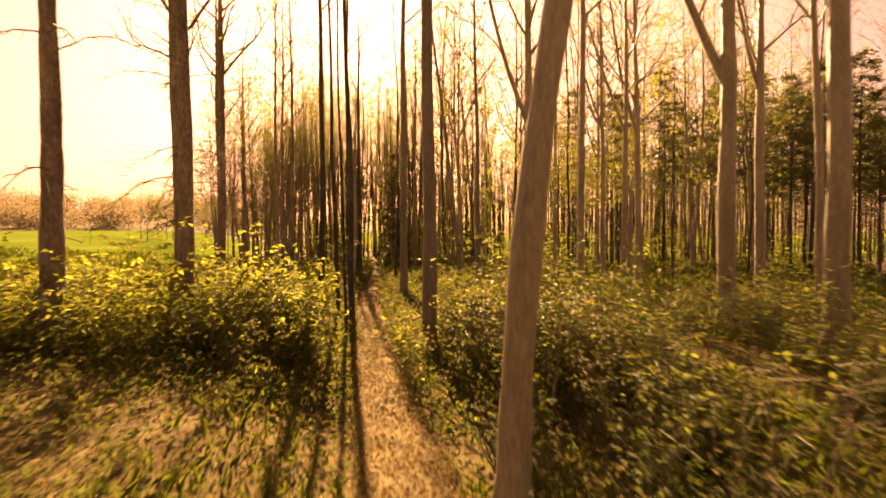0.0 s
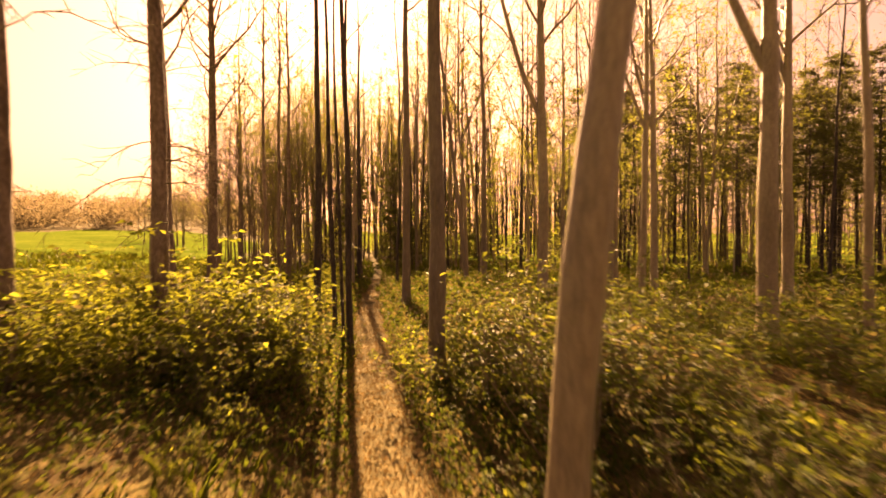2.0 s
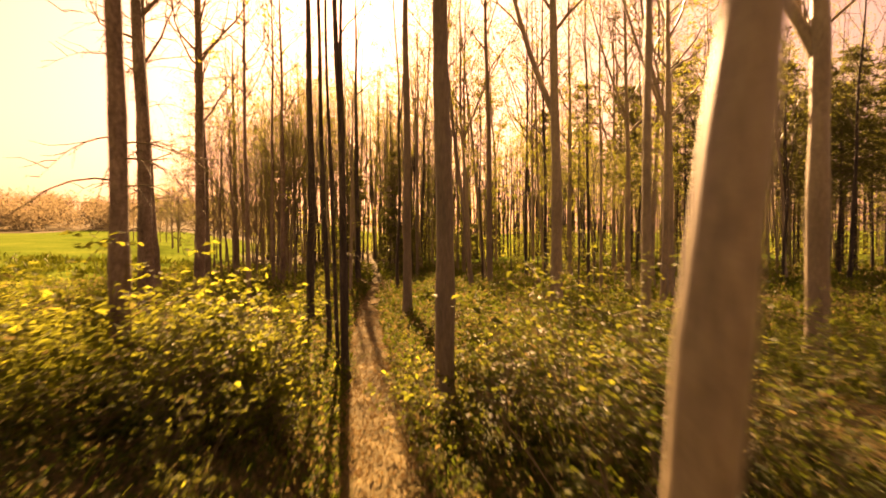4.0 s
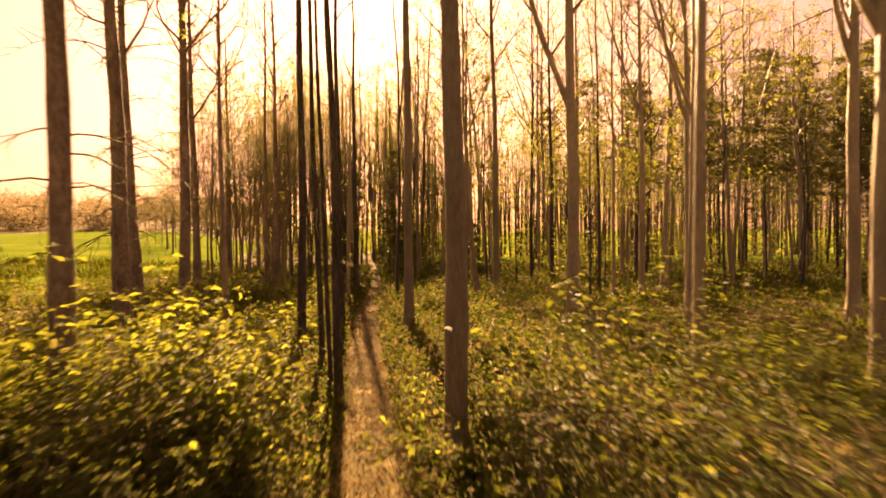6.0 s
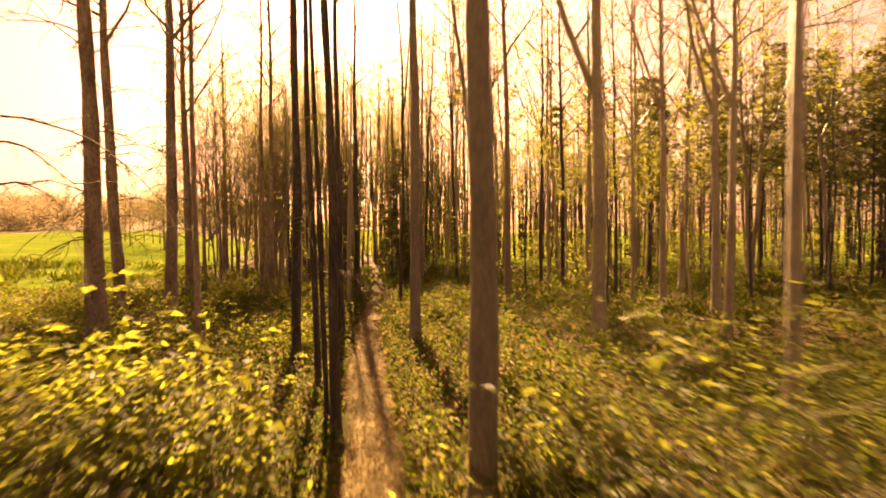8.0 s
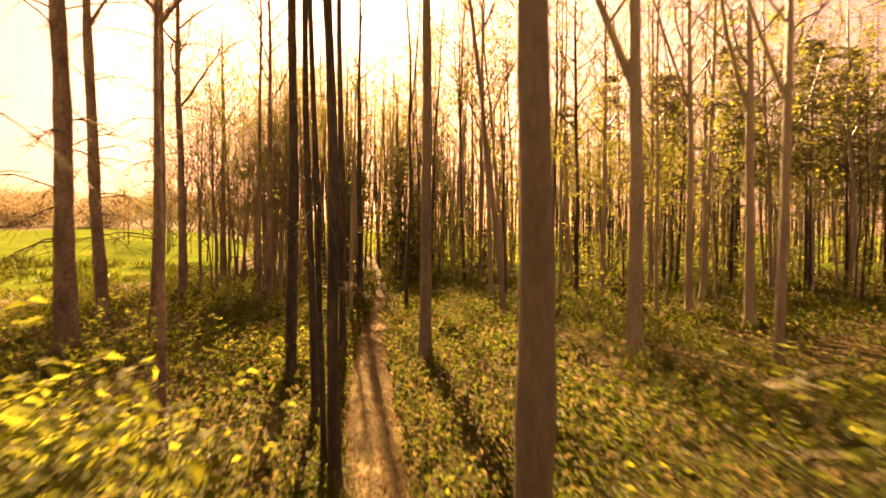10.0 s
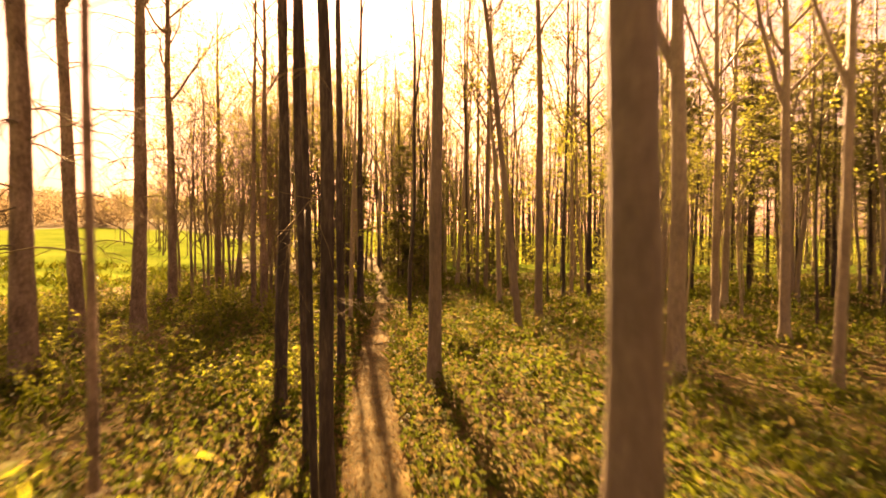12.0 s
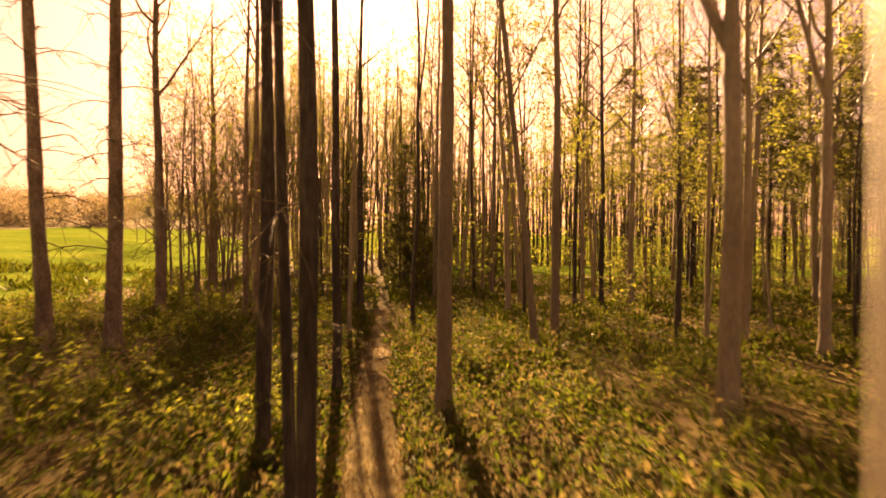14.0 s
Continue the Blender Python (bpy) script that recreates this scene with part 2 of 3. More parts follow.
# footpath: a trodden strip with ragged edges, sunk between the plants
rng = np.random.default_rng(5)
ys = np.arange(-8, 75, 0.22)
across = np.linspace(-1, 1, 9)
wob = 0.09 * np.sin(1.7 * ys) + 0.07 * np.sin(3.9 * ys + 1)
half = 0.39 + 0.05 * np.sin(0.8 * ys + 2) - 0.16 * step(26, 33, ys)
v, f = [], []
for i, y in enumerate(ys):
    for k in across:
        e = abs(k) ** 4
        x = path_x(y) + 0.4 * wob[i] + k * (half[i] + 0.12 * e * (rng.random() - 0.5))
        v.append((x, y, land(x, y) + 0.022 - 0.03 * e + 0.006 * rng.random()))
for i in range(len(ys) - 1):
    for j in range(8):
        a = i * 9 + j
        f.append((a, a + 1, a + 10, a + 9))
b = Build()
b.add(v, f)
path_ob = new("footpath", b.mesh("footpath", TRODDEN))
tagged(path_ob, "narrow trodden earth footpath with pale dry leaves", "path", kind="structure")


# ---- trees ----
def bend_line(rng, height, lean, sway, n=16, start=-0.35):
    z = np.linspace(start, height, n)
    ph = rng.random(4) * 6.3
    x = lean[0] * z + sway * (np.sin(z * 0.45 + ph[0]) - np.sin(ph[0]) + 0.5 * np.sin(z * 1.1 + ph[1]) - 0.5 * np.sin(ph[1])) * np.clip(z / 3, 0, 1)
    y = lean[1] * z + sway * (np.sin(z * 0.4 + ph[2]) - np.sin(ph[2])) * np.clip(z / 3, 0, 1)
    return np.stack([x, y, z], -1)


def limb(rng, p, direction, length, n=6, rise=0.25, wander=0.16):
    pts = [np.array(p, float)]
    d = np.array(direction, float)
    for _ in range(n - 1):
        d = d + rng.normal(size=3) * wander + np.array([0, 0, rise / n])
        d /= np.linalg.norm(d)
        pts.append(pts[-1] + d * length / (n - 1))
    return np.array(pts)


def broadleaf(seed, height, r, lean=(0, 0), sway=0.05, fork=None, crown=0.42, limbs=12, leaf=0.10, leaves=5, bark=None, sides=12, snags=0, spread_=1.0, fork_dir=None, curve=0.0, twigs=3, lite=False, rings=22):
    """A slim woodland tree: flared trunk, rising limbs, fine twigs and sparse young leaves."""
    rng = np.random.default_rng(seed)
    trunk, wood, green, arms = Build(), Build(), Build(), []
    line = bend_line(rng, height, lean, sway, rings)
    z = line[:, 2]
    line[:, 0] += curve * np.clip(z, 0, 7) ** 2
    taper = np.clip(1 - z / (height * 1.02), 0.02, 1) ** 0.75
    flare = 1 + 0.55 * np.exp(-np.clip(z, 0, 9) / 0.22)
    rad = r * taper * flare * (1 + 0.04 * rng.normal(size=len(z)))
    trunk.tube(line, rad, sides, 0.0 if lite else 0.022)
    stems = [(line, rad)]
    if fork:
        k = int(np.searchsorted(z, fork))
        a = rng.random() * 6.3 if fork_dir is None else fork_dir
        arm = limb(rng, line[k], (0.42 * math.cos(a), 0.42 * math.sin(a), 1), height * 0.9 - z[k], 12, 0.9, 0.05)
        rr = rad[k] * 0.72 * np.linspace(1, 0.08, 12)
        if lite:
            trunk.tube(arm, rr, max(6, sides - 2))
        else:
            arms.append(("stem", Build(), None, []))
            arms[-1][1].tube(arm, rr, sides - 2, 0.02)
        stems.append((arm, rr))
    tips = []
    for s, (sl, sr) in enumerate(stems):
        base, top = sl[0][2] if s else height * crown, sl[-1][2]
        base = max(base + 0.8, height * crown)
        m = limbs if s == 0 else limbs // 2
        for i in range(m):
            h = base + (top - base) * ((i + rng.random()) / m) ** 0.9 * 0.96
            k = min(np.searchsorted(sl[:, 2], h), len(sl) - 1)
            k = max(k, 1)
            u = (h - sl[k - 1][2]) / (sl[k][2] - sl[k - 1][2] + 1e-6)
            p = sl[k - 1] * (1 - u) + sl[k] * u
            a = i * 2.4 + rng.random()
            steep = 0.7 + 0.8 * rng.random()
            ln = (0.9 + 0.24 * (top - h)) * (0.7 + 0.6 * rng.random()) * spread_
            l = limb(rng, p, (math.cos(a), math.sin(a), steep), ln, 6, 0.5)
            r0 = min(0.5 * sr[k], (0.02 * ln + 0.012) if lite else (0.016 * ln + 0.008))
            fine, ends = wood, tips
            if lite:
                wood.tube(l[[0, 2, 3, 5]], r0 * np.array([1, 0.7, 0.55, 0.25]), 3)
            else:
                fine, ends = Build(), []
                arms.append(("limb", Build(), fine, ends))
                arms[-1][1].tube(l, r0 * np.linspace(1, 0.25, 6), 6)
            for j in range(4):
                q = l[2 + j] if 2 + j < 6 else l[5]
                d = l[5] - l[0]
                d = d / np.linalg.norm(d) + rng.normal(size=3) * 0.55
                d /= np.linalg.norm(d)
                t = limb(rng, q, d, ln * (0.28 + 0.25 * rng.random()), 4, 0.3)
                fine.tube(t[::3] if lite else t, (r0 * 0.5 * np.linspace(1, 0.35, 4))[::3 if lite else 1], 3)
                for w in range(twigs):
                    d2 = d + rng.normal(size=3) * 0.6
                    d2 /= np.linalg.norm(d2)
                    tw = limb(rng, t[1 + w % 3], d2, ln * 0.16 + 0.12, 3, 0.1)
                    fine.tube(tw[::2], [r0 * 0.26 + 0.002, 0.003], 3)
                    ends.append((tw[1], tw[2]))
    for _ in range(snags):
        h = height * (0.13 + 0.45 * rng.random())
        k = np.searchsorted(z, h)
        u = (h - z[k - 1]) / (z[k] - z[k - 1])
        a = rng.random() * 6.3
        ln = (0.8 + 2.2 * rng.random() ** 1.3) * min(1, r / 0.14)
        high = (h / height - 0.13) / 0.45
        l = limb(rng, line[k - 1] * (1 - u) + line[k] * u, (math.cos(a), math.sin(a), 0.15 + 0.75 * high), ln, 9, -1.5 + 0.9 * high, 0.10)
        fine = wood
        if lite:
            wood.tube(l, np.linspace(0.018, 0.004, 9), 4)
        else:
            fine = Build()
            arms.append(("dead_branch", Build(), fine, []))
            arms[-1][1].tube(l, np.linspace(0.014, 0.003, 9) * max(0.6, r / 0.16), 4)
        for j in range(7):
            d = (l[8] - l[0]) / ln + rng.normal(size=3) * 0.5
            fine.tube(limb(rng, l[2 + j], d / np.linalg.norm(d), 0.25 + 0.6 * rng.random(), 4, -0.4), np.linspace(0.008, 0.003, 4) * max(0.6, r / 0.16), 3)

    def clothe(ends, bd):
        at = []
        for p, q in ends:
            m = rng.poisson(leaves)
            at.append(p + (q - p) * rng.random((m, 1)) * 1.1 + rng.normal(size=(m, 3)) * 0.08)
        if at:
            at = np.concatenate(at)
            bd.leaves(at, leaf * (0.6 + 0.7 * rng.random(len(at))), rng, 0.35, 0.7)
        return bd

    clothe(tips, green)
    arms = [(kind, bd, fine, clothe(ends, Build())) for kind, bd, fine, ends in arms]
    return trunk, wood, green, bark or BEECH, arms


def plant_tree(name, made, x, y, label, category="tree", group="", sink=0.0, leaf_mat=None):
    trunk, wood, green, bark, arms = made
    e = new(name)
    e.location = (x, y, float(land(x, y)) - sink)
    part("trunk", trunk, bark, e)
    for kind, bd, fine, leafy in arms:
        arm = part(kind, bd, TWIG if kind == "dead_branch" else bark, e)
        if kind == "dead_branch":
            tagged(part("twig_spray", fine, TWIG, arm), kind="stuff")
        elif fine:
            spray = new("foliage", joined("foliage", [(fine, TWIG), (leafy, leaf_mat or SPRING)]))
            spray.parent = arm
            tagged(spray, kind="stuff")
    if wood.f:
        new("crown", joined("crown", [(wood, TWIG), (green, leaf_mat or SPRING)])).parent = e
    return tagged(e, label, category, group)


def conifer(seed, height, r, bare=0.3, width=2.6):
    """A plantation conifer: straight stem, dead snags below, loose flat layers of needles above."""
    rng = np.random.default_rng(seed)
    trunk, wood, green = Build(), Build(), Build()
    line = bend_line(rng, height, (0, 0), 0.03, 14)
    trunk.tube(line, r * np.clip(1 - line[:, 2] / (height * 1.01), 0.03, 1), 8)
    h = height * 0.1
    while h < height * 0.98:
        live = h > height * bare
        m = 6 if live else 4
        share = (h / height - bare) / (1 - bare)
        ln0 = width * (1 - share) ** 0.8 + 0.25 if live else 1.3
        for i in range(m):
            a = rng.random() * 6.3
            ln = ln0 * (0.35 + 0.75 * rng.random())
            l = limb(rng, (0, 0, min(h + 0.36 * rng.random() - 0.18, height * 0.985)), (math.cos(a), math.sin(a), 0.1 + 0.5 * rng.random() if live else 0.0), ln, 6, -0.6 if live else -0.25, 0.16)
            wood.tube(l[[0, 2, 5]], np.linspace(0.03, 0.006, 3), 3)
            for j in range(5 if live else 3):
                q = l[1 + j]
                side = rng.choice([-1, 1])
                d = np.array([math.cos(a + side * 0.8), math.sin(a + side * 0.8), -0.2 + 0.2 * rng.normal()])
                t = q + d * (0.25 + 0.32 * ln * rng.random())
                wood.tube([q, t], [0.010, 0.005], 3)
                if live:
                    n = 8
                    u = rng.random((n, 1))
                    at = q + (t - q) * u * 1.1 + rng.normal(size=(n, 3)) * np.array([0.10, 0.10, 0.07])
                    green.leaves(at, 0.29 * (0.5 + 0.8 * rng.random(n)), rng, 0.4, 0.24, np.tile(d, (n, 1)))
        h += (0.45 + 0.45 * rng.random()) if live else 0.5
    return trunk, wood, green, DARK_BARK, []


# trees whose places are known: x, y, trunk diameter, height, lean x, lean y, fork height, dark bark, snags
KNOWN = [
    (-6.75, 11.17, 0.42, 17, -0.005, 0, 0, 1, 6),
    (-8.80, 21.72, 0.46, 18, -0.02, 0, 0, 1, 26),
    (-5.08, 12.81, 0.32, 17, 0.00, 0, 0, 1, 9),
    (-11.0, 27.20, 0.40, 18, -0.03, 0, 0, 1, 22),
    (-9.38, 27.40, 0.40, 18, 0.01, 0, 0, 1, 22),
    (-3.83, 14.96, 0.10, 9, -0.01, 0, 0, 1, 6),
    (-13.1, 38.26, 0.42, 19, -0.01, 0, 0, 1, 18),
    (-16.0, 52.20, 0.45, 18, 0.00, 0, 0, 1, 10),
    (-3.93, 20.91, 0.22, 17, 0.00, 0, 0, 1, 3),
    (-3.19, 19.18, 0.135, 16, -0.03, 0, 0, 1, 2),
    (-2.335, 16.23, 0.155, 15, -0.02, 0, 0, 1, 2),
    (-3.61, 25.15, 0.20, 17, 0.00, 0, 0, 1, 2),
    (-0.29, 13.28, 0.315, 18, 0.00, 0, 0, 0, 0),
    (-1.39, 23.17, 0.28, 18, 0.01, 0, 0, 0, 1),
    (6.80, 15.57, 0.46, 20, -0.01, 0, 5.4, 0, 0),
    (7.33, 12.09, 0.50, 20, -0.01, 0, 0, 0, 0),
    (12.04, 24.60, 0.42, 20, 0.00, 0, 7.3, 0, 0),
    (2.78, 13.10, 0.16, 15, 0.00, 0, 0, 0, 1),
    (6.19, 22.28, 0.22, 17, 0.01, 0, 5.5, 0, 1),
    (2.89, 21.68, 0.33, 19, -0.01, 0, 5.1, 0, 0),
    (1.55, 29.46, 0.24, 18, -0.01, 0, 0, 0, 0),
    (7.44, 42.90, 0.32, 19, 0.00, 0, 0, 0, 0),
    (7.87, 32.03, 0.28, 18, -0.01, 0, 7.5, 0, 0),
    (11.24, 38.96, 0.32, 19, 0.03, 0, 0, 0, 0),
    (8.83, 29.42, 0.32, 19, -0.02, 0, 6.5, 0, 0),
    (9.47, 16.39, 0.24, 18, -0.04, 0, 0, 0, 0),
    (0.45, 27.30, 0.18, 17, -0.11, 0, 0, 0, 0),
    (6.70, 32.00, 0.15, 17, 0.00, 0, 0, 0, 1),
    (-7.90, 34.0, 0.24, 17, 0.00, 0, 0, 1, 6),
    (-9.00, 36.5, 0.22, 17, 0.01, 0, 0, 1, 6),
    (-1.95, 45.0, 0.22, 18, 0.01, 0, 0, 0, 1),
    (2.00, 43.5, 0.24, 18, -0.09, 0, 0, 0, 0),
    (-5.4, 42.0, 0.32, 19, 0.00, 0, 0, 1, 1),
    (0.73, 50.0, 0.20, 20, 0.00, 0, 0, 0, 1),
    (1.10, 47.0, 0.26, 20, 0.01, 0, 9, 0, 1),
    (4.80, 43.0, 0.20, 20, 0.01, 0, 0, 1, 1),
    (5.36, 44.0, 0.20, 20, 0.00, 0, 8, 0, 1),
    (5.80, 42.0, 0.24, 20, -0.01, 0, 0, 1, 1),
    (11.2, 47.0, 0.28, 20, 0.00, 0, 7.5, 0, 1),
    (-2.55, 16.7, 0.09, 14, -0.02, 0, 0, 1, 1),
]
for i, (x, y, dia, h, lx, ly, fk, dark, snags) in enumerate(KNOWN):
    gap = y > 15 and -3 < x - path_x(y) < 2
    # beeches near the path axis take the bark with shade in its colour
    made = broadleaf(100 + i, h, dia / 2, (lx, ly), 0.03, fk or None, 0.5 if gap else (0.33 if x > 2 else 0.42), 8 if gap else 18, 0.085, 0.8 if gap else (1.2 if dark else (2 if x < 3 else 2.6)), (GLARE_BARK if snags > 5 else DARK_BARK) if dark else (SHADE_BARK if -2 < x < 2 else BEECH), 16, snags, fork_dir=2.6, rings=44)
    if snags > 5:
        words = "thin dark pole of a tree among the saplings" if dia < 0.15 else "tall rough-barked tree with bare drooping side branches"
    elif dark:
        words = "thin dark tree beside the footpath" if dia < 0.16 else "straight dark tree close to the footpath"
    elif fk:
        words = "tall smooth beech forking into two stems"
    else:
        words = "slim pale beech with few leaves" if dia < 0.19 else "tall smooth grey-brown beech with thin yellow-green leaves"
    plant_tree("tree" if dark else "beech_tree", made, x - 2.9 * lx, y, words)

# the leaning beech close to the path
plant_tree("beech_tree", broadleaf(77, 17, 0.155, (0.014, 0), 0.0, None, 0.45, 12, 0.1, 5, BEECH, 20, 0, curve=0.0162, rings=44), 0.61, 5.73, "leaning smooth-barked beech beside the footpath")

# the wood behind: slim stems, copied from a few grown shapes
rng = np.random.default_rng(11)
shapes = []
for i in range(10):
    made = broadleaf(300 + i, 16 + 5 * rng.random(), 0.075 + 0.055 * rng.random(), (0.025 * rng.normal(), 0.025 * rng.normal()), 0.08, None if i % 3 else 5 + 3 * rng.random(), 0.30 if i < 8 else 0.5, 15 if i < 8 else 7, 0.095, 3 if i < 8 else 0.8, DARK_BARK if i % 2 else BEECH, 6, 1, lite=True, rings=17)
    shapes.append(plant_tree("tree", made, 0, 0, "slender bare-stemmed forest tree with sparse spring leaves", group="slim trees of the wood"))
for i in range(4):
    made = broadleaf(320 + i, 17 + 4 * rng.random(), 0.085 + 0.04 * rng.random(), (0.025 * rng.normal(), 0.025 * rng.normal()), 0.08, None if i % 3 else 6, 0.28, 11, 0.12, 5, DARK_BARK if i % 2 else BEECH, 5, 0, lite=True, rings=11, twigs=2)
    shapes.append(plant_tree("tree", made, 0, 0, "slender far forest tree with thin yellow-green leaves", group="slim trees of the wood"))
taken = [(k[0], k[1]) for k in KNOWN]
spots = []
tries = 0
while len(spots) < 245 and tries < 20000:
    tries += 1
    y = 24 + 76 * rng.random() ** 0.85
    x = -34 + 90 * rng.random()
    if rng.random() < 0.3:
        x, y = path_x(y) + rng.normal() * 5, 42 + 60 * rng.random()
    if x < margin(y) or (abs(x - path_x(y)) < 0.9 and y < 62) or x > 6 + 0.66 * y:
        continue
    if y < 38 and x > -2.5 and rng.random() < 0.8:
        continue
    if y < 30 and -2.5 < x < 2.5:
        continue
    gap = 0.8 if x < 0 else 1.2
    if min((x - a) ** 2 + (y - c) ** 2 for a, c in taken) < gap ** 2:
        continue
    taken.append((x, y))
    spots.append((x, y))
for i, (x, y) in enumerate(spots):
    s = 0.9 + 0.35 * rng.random()
    if -0.42 < x / y < -0.13:
        s = min(s, (0.24 + 0.05 * rng.random()) * y / 19 + 0.1)
    c = copy_thing(shapes[8 + i % 2 if abs(x - path_x(y)) < 2.6 and y < 62 else (10 + i % 4 if y > 56 else i % 8)], pose(x, y, float(land(x, y)), 0, 0, rng.random() * 360))
    c.scale = (s * (0.75 + 0.25 / s if s < 1 else 1), s * (0.75 + 0.25 / s if s < 1 else 1), s)
# the wood goes on beside and behind the start of the path
n = 0
while n < 34:
    x, y = -9 + 38 * rng.random(), -26 + 46 * rng.random()
    if abs(x - path_x(y)) < 2 or (y > -3 and x < 9 + 0.8 * y) or min((x - a) ** 2 + (y - c) ** 2 for a, c in taken) < 4:
        continue
    taken.append((x, y))
    copy_thing(shapes[n % 8], pose(x, y, float(land(x, y)), 0, 0, rng.random() * 360))
    n += 1
for e in shapes:
    for o in (*e.children_recursive, e):
        bpy.data.objects.remove(o)

# bushy trees with low fine twigs along the wood's edge
edge = [plant_tree("bushy_tree", broadleaf(340 + i, 9 + i, 0.065, (0.02, 0), 0.1, 2.5 + i, 0.14, 17, 0.09, 2.0, GLARE_BARK, 6, 3, lite=True, spread_=1.2), 0, 0, "bushy twig-filled tree at the wood's edge", group="bushy trees of the wood's edge") for i in range(3)]
for i in range(22):
    y = 36 + 27 * rng.random() if i < 18 else 34 + 10 * rng.random()
    x = float(margin(y)) - 1.8 + 3.2 * rng.random() if i < 18 else float(margin(y)) - 4.2 + 5 * rng.random()
    s = 0.8 + 0.4 * rng.random()
    c = copy_thing(edge[i % 3], pose(x, y, float(land(x, y)), 0, 0, rng.random() * 360))
    c.scale = (s, s, s)
for i, (x, y) in enumerate([(-14.2, 41), (-15.6, 44.5), (-13.2, 45), (-17.2, 49), (-15.0, 52), (-18.6, 55), (-17.0, 60), (-20.0, 62), (-11.8, 39)]):
    s = 1.0 + 0.35 * rng.random()
    c = copy_thing(edge[i % 3], pose(x, y, float(land(x, y)), 0, 0, rng.random() * 360))
    c.scale = (s, s, s)
for i in range(18):
    k = (i + rng.random()) / 18
    x, y = -21 - 26 * k + 2 * rng.normal(), 68 + 40 * k + 2 * rng.normal()
    s = 0.6 + 0.35 * rng.random()
    c = copy_thing(edge[i % 3], pose(x, y, float(land(x, y)), 0, 0, rng.random() * 360))
    c.scale = (s * 1.25, s * 1.25, s)
for e in edge:
    for o in (*e.children_recursive, e):
        bpy.data.objects.remove(o)

# leafy half-grown trees under the taller stems, away from the field
under = [plant_tree("leafy_tree", broadleaf(360 + i, 7.5 + 1.5 * i, 0.05, (0.03, 0.02), 0.1, 2.5 + i if i else None, 0.2, 14, 0.11, 7, DARK_BARK if i else BEECH, 6, 1, lite=True, spread_=1.15, twigs=2), 0, 0, "half-grown leafy tree below taller stems", group="half-grown trees of the wood") for i in range(3)]
under_rng = np.random.default_rng(29)
n = 0
while n < 34:
    x, y = 1 + 36 * under_rng.random(), 31 + 32 * under_rng.random()
    if abs(x - path_x(y)) < 2.4 or x > 4 + 0.66 * y or min((x - a) ** 2 + (y - c) ** 2 for a, c in taken) < 0.6:
        continue
    taken.append((x, y))
    s = 0.8 + 0.5 * under_rng.random()
    c = copy_thing(under[n % 3], pose(x, y, float(land(x, y)), 0, 0, under_rng.random() * 360))
    c.scale = (s, s, s)
    n += 1
for e in under:
    for o in (*e.children_recursive, e):
        bpy.data.objects.remove(o)

# conifers standing among them
grown = [plant_tree("conifer", conifer(400 + i, 13 + i, 0.13, 0.34 + 0.05 * i, 3.0), 0, 0, "dark green conifer with drooping needled branches and bare lower stem", "conifer", "conifers of the wood", leaf_mat=NEEDLE) for i in range(3)]
STANDS = [(20.5, 54), (18.5, 52), (23, 55), (25, 50), (27.5, 47), (26, 45), (30, 49), (24, 43), (21, 48), (13, 50), (16, 47), (22, 41), (29, 43), (33, 52), (15, 56), (31, 46), (36, 50), (12, 60), (28, 55), (9, 62), (-1.5, 58), (-3.5, 62), (0.5, 64), (-4.2, 55), (3.5, 60), (19, 44), (34, 44), (17, 60), (38, 56), (25.5, 47.5), (28.5, 50), (22.5, 46.5), (32, 48.5), (27, 42), (-6.3, 48.5), (-6.9, 52), (-8.4, 57)]
for i, (x, y) in enumerate(STANDS):
    if i < 3:
        grown[i].location = (x, y, float(land(x, y)))
    else:
        s = (0.8 + 0.35 * rng.random()) * (0.6 if x < 4 else 1)
        c = copy_thing(grown[i % 3], pose(x, y, float(land(x, y)), 0, 0, rng.random() * 360))
        c.scale = (s, s, s)

# young conifers, branched to the ground, by the far bend of the path
low = plant_tree("conifer", conifer(440, 5.2, 0.07, 0.06, 1.3), -4.15, 50.0, "young dark conifer branched down to the ground", "conifer", "young conifers by the path", leaf_mat=NEEDLE)
for x, y, s in ((-3.3, 53, 0.85), (-2.5, 49.5, 0.7), (-7.6, 52, 0.9), (1.6, 52, 0.75)):
    c = copy_thing(low, pose(x, y, float(land(x, y)), 0, 0, 70 * x))
    c.scale = (s, s, s)


